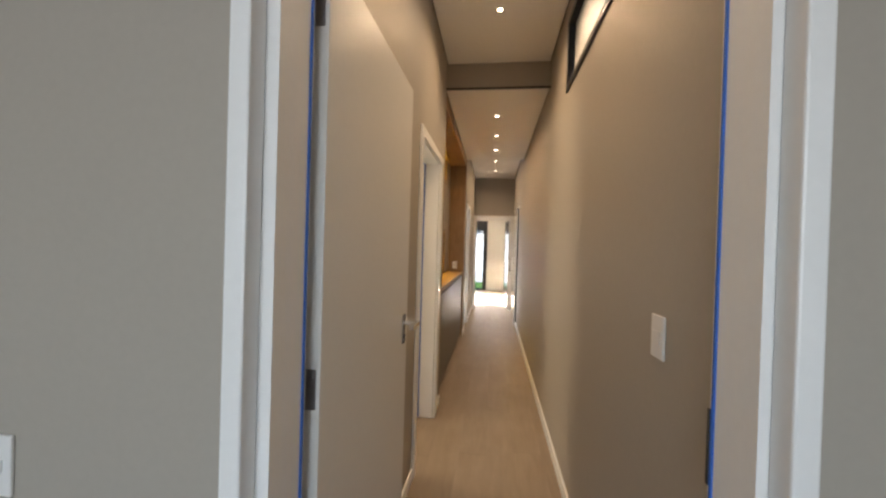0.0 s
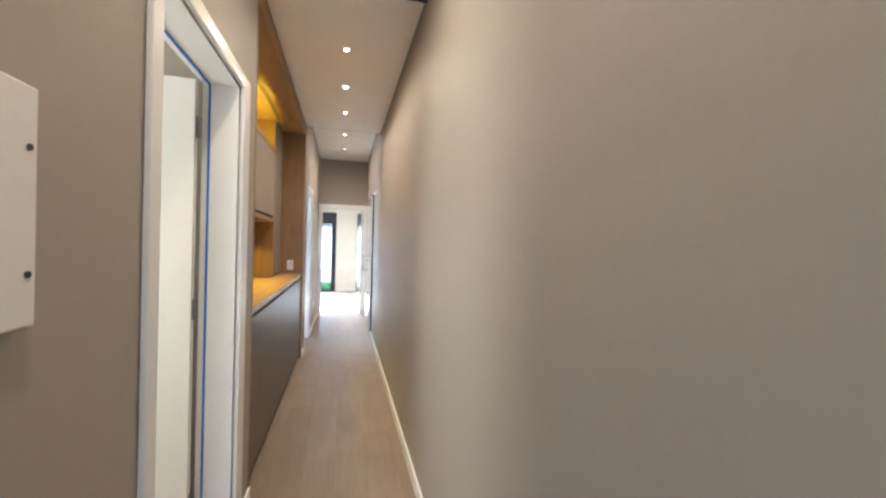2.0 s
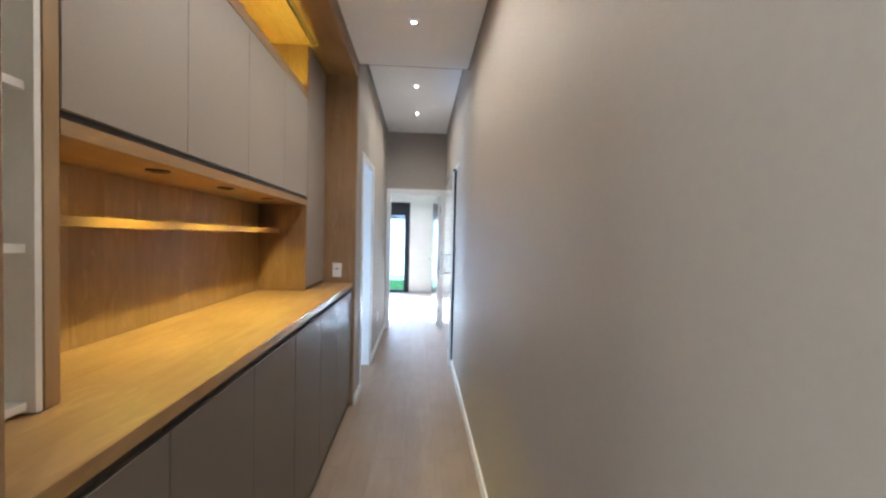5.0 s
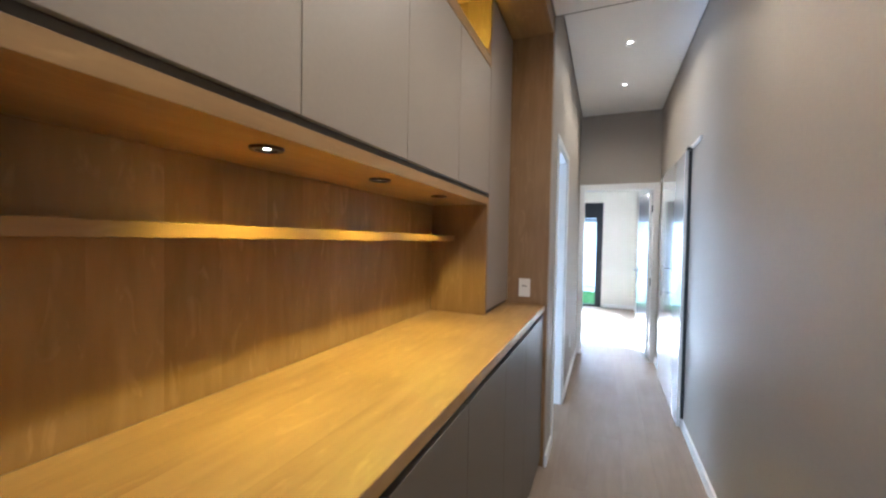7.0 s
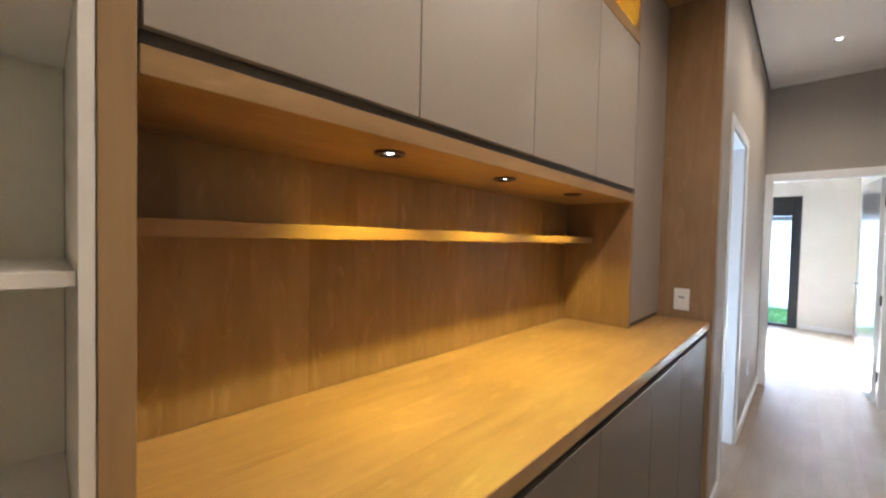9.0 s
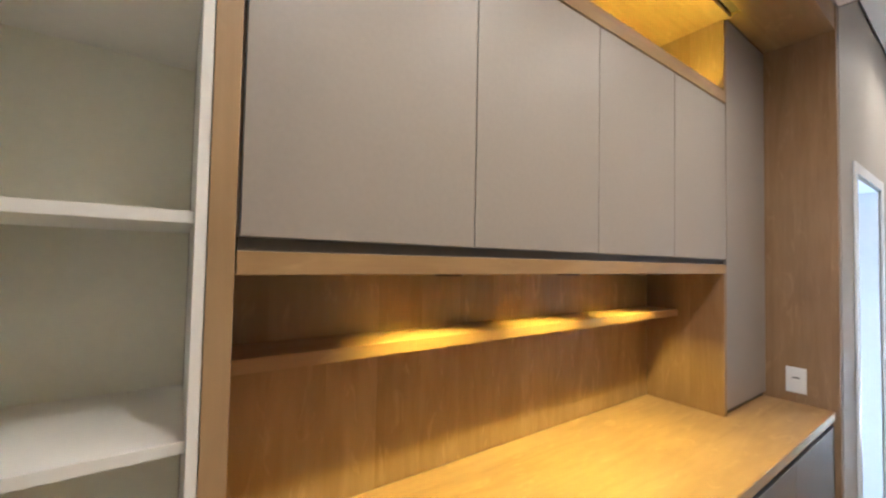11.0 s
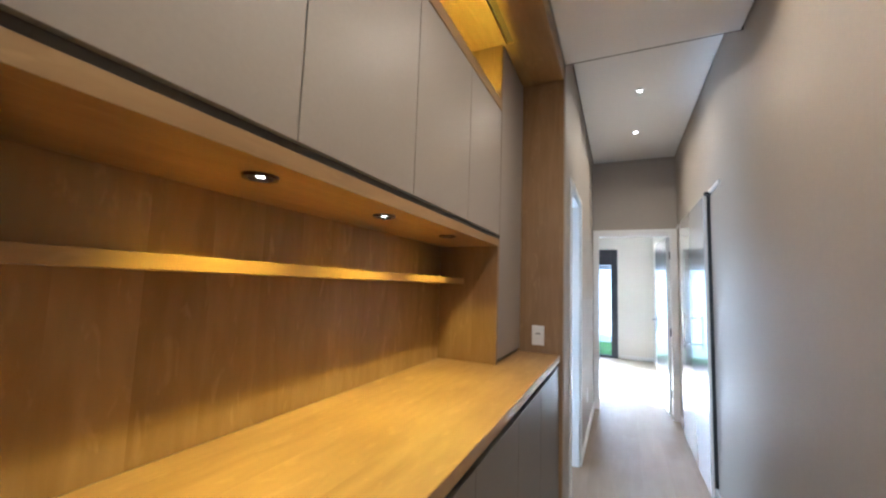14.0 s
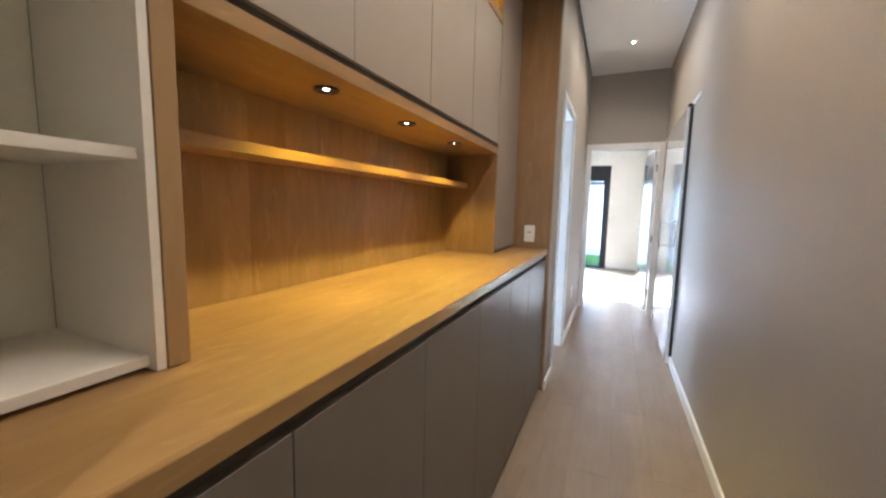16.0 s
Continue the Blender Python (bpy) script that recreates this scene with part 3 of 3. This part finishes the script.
for y in CABINET_SPOTS:
    t = thing("cabinet_spotlight", (-0.807, y, 1.615), "small round recessed spotlight with a dark ring", "spotlight", "niche spotlights")
    bm = bmesh.new()
    m = Matrix.Translation((-0.807, y, 1.6115))
    outer = bmesh.ops.create_cone(bm, cap_ends=False, segments=28, radius1=0.034, radius2=0.036, depth=0.006, matrix=m)
    inner = bmesh.ops.create_cone(bm, cap_ends=False, segments=28, radius1=0.025, radius2=0.024, depth=0.006, matrix=m)
    ring = sorted({v for v in outer["verts"] if v.co.z < 1.6115}, key=lambda v: math.atan2(v.co.y - y, v.co.x + 0.807))
    ring2 = sorted({v for v in inner["verts"] if v.co.z < 1.6115}, key=lambda v: math.atan2(v.co.y - y, v.co.x + 0.807))
    for i in range(28):
        bm.faces.new((ring[i], ring[(i + 1) % 28], ring2[(i + 1) % 28], ring2[i]))
    part("ring", bm, BRONZE, t)
    # flat dark disc in place of a hole, coloured as the shade inside it
    bm = bmesh.new()
    tube(bm, (-0.807, y, 1.6138), (-0.807, y, 1.6148), 0.026)
    part("bezel", bm, SHADE, t, "flat dark disc that stands for the shaded recess")
    bm = bmesh.new()
    tube(bm, (-0.807, y, 1.6128), (-0.807, y, 1.6137), 0.008)
    part("lens", bm, LIT_AMBER, t, "glowing lens")

# wall cabinets with grey doors
t = thing("wall_cabinet", (-0.9, 6.7, 1.672), "row of handleless warm grey wall cabinet doors", "cabinet")
part("body", boxes((BACK, FRONT - 0.022, N0 + 0.001, N1 + 0.023, 1.653, 2.334)), GREY, t)
D = [5.777, 6.232, 6.688, 7.143, 7.597]
for y0, y1 in zip(D, D[1:]):
    part("door", boxes((FRONT - 0.019, FRONT, y0 + 0.0015, y1 - 0.0015, 1.674, 2.334), bevel=0.0012), GREY, t)
part("grip_profile", boxes((FRONT - 0.0215, FRONT - 0.012, N0 + 0.001, N1 + 0.023, 1.653, 1.673)), SHADE, t, "dark grip channel")

# lit niche above the wall cabinets
t = thing("upper_niche", (-0.9, 6.7, 2.336), "open oak veneer niche above the cabinets with hidden amber light", "niche")
part("front_rail", boxes((FRONT - 0.03, FRONT, N0 + 0.001, N1 + 0.023, 2.340, 2.392), bevel=0.0015), OAK_H, t)
part("bottom_panel", boxes((BACK, FRONT - 0.031, N0 + 0.001, N1 + 0.023, 2.336, 2.352)), OAK_H, t)
part("back_panel", boxes((BACK - 0.015, BACK, N0 + 0.001, N1 + 0.023, 2.336, 2.70)), OAK_H, t)
part("top_panel", boxes((BACK, FRONT + 0.02, N0 + 0.001, N1 + 0.023, 2.70, 2.718)), OAK_H, t)
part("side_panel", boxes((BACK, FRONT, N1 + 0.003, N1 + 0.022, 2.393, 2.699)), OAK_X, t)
solid("led_strip", boxes((-0.757, -0.744, N0 + 0.02, N1 - 0.01, 2.3522, 2.3535)), LED, "thin amber light tape on the niche bottom", "light strip")

# tall end cupboards
t = thing("tall_cupboard", (-0.85, 7.82, TOP_Z), "narrow tall grey cupboard standing on the worktop", "cupboard")
part("body", boxes((BACK, FRONT - 0.02, 7.601, CAB1 - 0.032, TOP_Z + 0.001, SOFFIT_Z)), GREY, t)
part("door", boxes((FRONT - 0.018, FRONT, 7.602, CAB1 - 0.033, TOP_Z + 0.022, SOFFIT_Z - 0.004), bevel=0.0012), GREY, t)
part("grip_profile", boxes((FRONT - 0.0195, FRONT - 0.012, 7.602, CAB1 - 0.033, TOP_Z + 0.001, TOP_Z + 0.02)), SHADE, t, "dark grip channel")
t = thing("tall_cupboard", (-0.85, 5.58, TOP_Z), "narrow tall open cupboard with pale shelves on the worktop", "cupboard")
part("back_panel", boxes((BACK - 0.015, BACK, 5.404, 5.72, TOP_Z + 0.001, SOFFIT_Z)), INNER, t)
part("side_panel", boxes((BACK, FRONT - 0.003, 5.404, 5.418, TOP_Z + 0.001, SOFFIT_Z)), INNER, t)
part("side_panel", boxes((BACK, FRONT - 0.003, 5.721, 5.736, TOP_Z + 0.001, SOFFIT_Z), bevel=0.001), BOARD, t)
part("end_panel", boxes((BACK, FRONT, 5.737, 5.773, TOP_Z + 0.001, SOFFIT_Z), bevel=0.0015), OAK_E, t, "oak veneer end panel")
for z in (1.05, 1.378, 1.708, 2.052, 2.38):
    part("shelf", boxes((BACK + 0.001, FRONT - 0.02, 5.419, 5.720, z - 0.018, z), bevel=0.001), BOARD, t)
part("door", boxes((FRONT + 0.001, LEFT - 0.03, 5.404, 5.421, TOP_Z + 0.022, SOFFIT_Z - 0.004), bevel=0.0012), GREY, t, "grey door folded back")

# ---- wall fittings ----
def wall_plate(name, label, x, y, z, w, h, facing, keys, category):
    """A switch or socket plate; facing is the axis and side that it looks along."""
    t = thing(name, (x, y, z), label, category)
    ax, s = facing

    def slab(a0, a1, b0, b1, d0, d1):
        if ax == "x":
            return (x + s * d0, x + s * d1, y + a0, y + a1, z + b0, z + b1)
        return (x + a0, x + a1, y + s * d0, y + s * d1, z + b0, z + b1)
    part("plate", boxes(slab(-w / 2, w / 2, -h / 2, h / 2, 0.0005, 0.008), bevel=0.002), PLATE, t)
    for a0, a1, b0, b1, dark in keys:
        part("slot" if dark else "rocker", boxes(slab(a0, a1, b0, b1, 0.0082, 0.009 if dark else 0.012), bevel=0.0003 if dark else 0.001), SLOT if dark else PLATE, t)
    return t


wall_plate("light_switch", "white two-rocker light switch on the taupe wall", RIGHT, 3.04, 1.20, 0.076, 0.115, ("x", -1), [(-0.022, 0.022, 0.002, 0.016, False), (-0.022, 0.022, -0.020, -0.004, False)], "switch")
wall_plate("power_socket", "white power socket on the oak side panel", -0.598, CAB1 - 0.030, 1.128, 0.072, 0.115, ("y", -1), [(-0.014, 0.014, 0.008, 0.014, True)], "socket")
wall_plate("power_socket", "low white power socket on the corridor wall", LEFT, 9.80, 0.39, 0.072, 0.115, ("x", 1), [(-0.012, 0.012, -0.006, 0.006, True)], "socket")
wall_plate("light_switch", "white light switch beside the first doorway", -0.945, DOOR_Y, 0.975, 0.078, 0.118, ("y", -1), [(-0.022, 0.022, -0.012, 0.012, False)], "switch")

t = thing("breaker_panel", (LEFT, 3.58, 1.25), "white surface-mounted breaker panel with a flat door", "breaker panel")
part("case", boxes((LEFT + 0.0005, LEFT + 0.016, 3.35, 3.852, 1.265, 1.622), bevel=0.006), TRIM, t)
part("cover", boxes((LEFT + 0.0165, LEFT + 0.026, 3.352, 3.85, 1.267, 1.62), bevel=0.004), TRIM, t)
for z in (1.345, 1.53):
    bm = bmesh.new()
    tube(bm, (LEFT + 0.0255, 3.832, z), (LEFT + 0.0285, 3.832, z), 0.005)
    part("screw", bm, SLOT, t)

# ---- floor, plank by plank ----
structure("subfloor", SOIL, "screed below the plank floor", (-3.15, 1.75, -1.65, FAR_Y + 0.15, -0.058, -0.012))
floor = thing("floor", (0, 6, 0), "pale oak laminate plank floor", "floor", kind="structure")
PW, PL = 0.19, 1.36


def planks(x0, x1, y0, y1):
    i0 = math.floor(x0 / PW)
    for i in range(i0, math.ceil(x1 / PW)):
        a, b = max(x0, i * PW), min(x1, (i + 1) * PW)
        y = y0 - (i * 0.47 % 1) * PL
        while y < y1:
            c, e = max(y0, y), min(y1, y + PL)
            if e - c > 0.01 and b - a > 0.005:
                part("plank", boxes((a + 0.0003, b - 0.0003, c + 0.0004, e - 0.0004, -0.011, 0)), PLANK, floor)
            y += PL


planks(-1.10, 0.63, DOOR_Y, 10.97)
planks(-2.3, -1.10, 3.25, 5.45)
planks(-2.15, -1.10, 8.14, END_Y)
planks(-3.0, 0.484, 10.97, FAR_Y)
planks(-2.4, 1.6, -1.5, DOOR_Y)
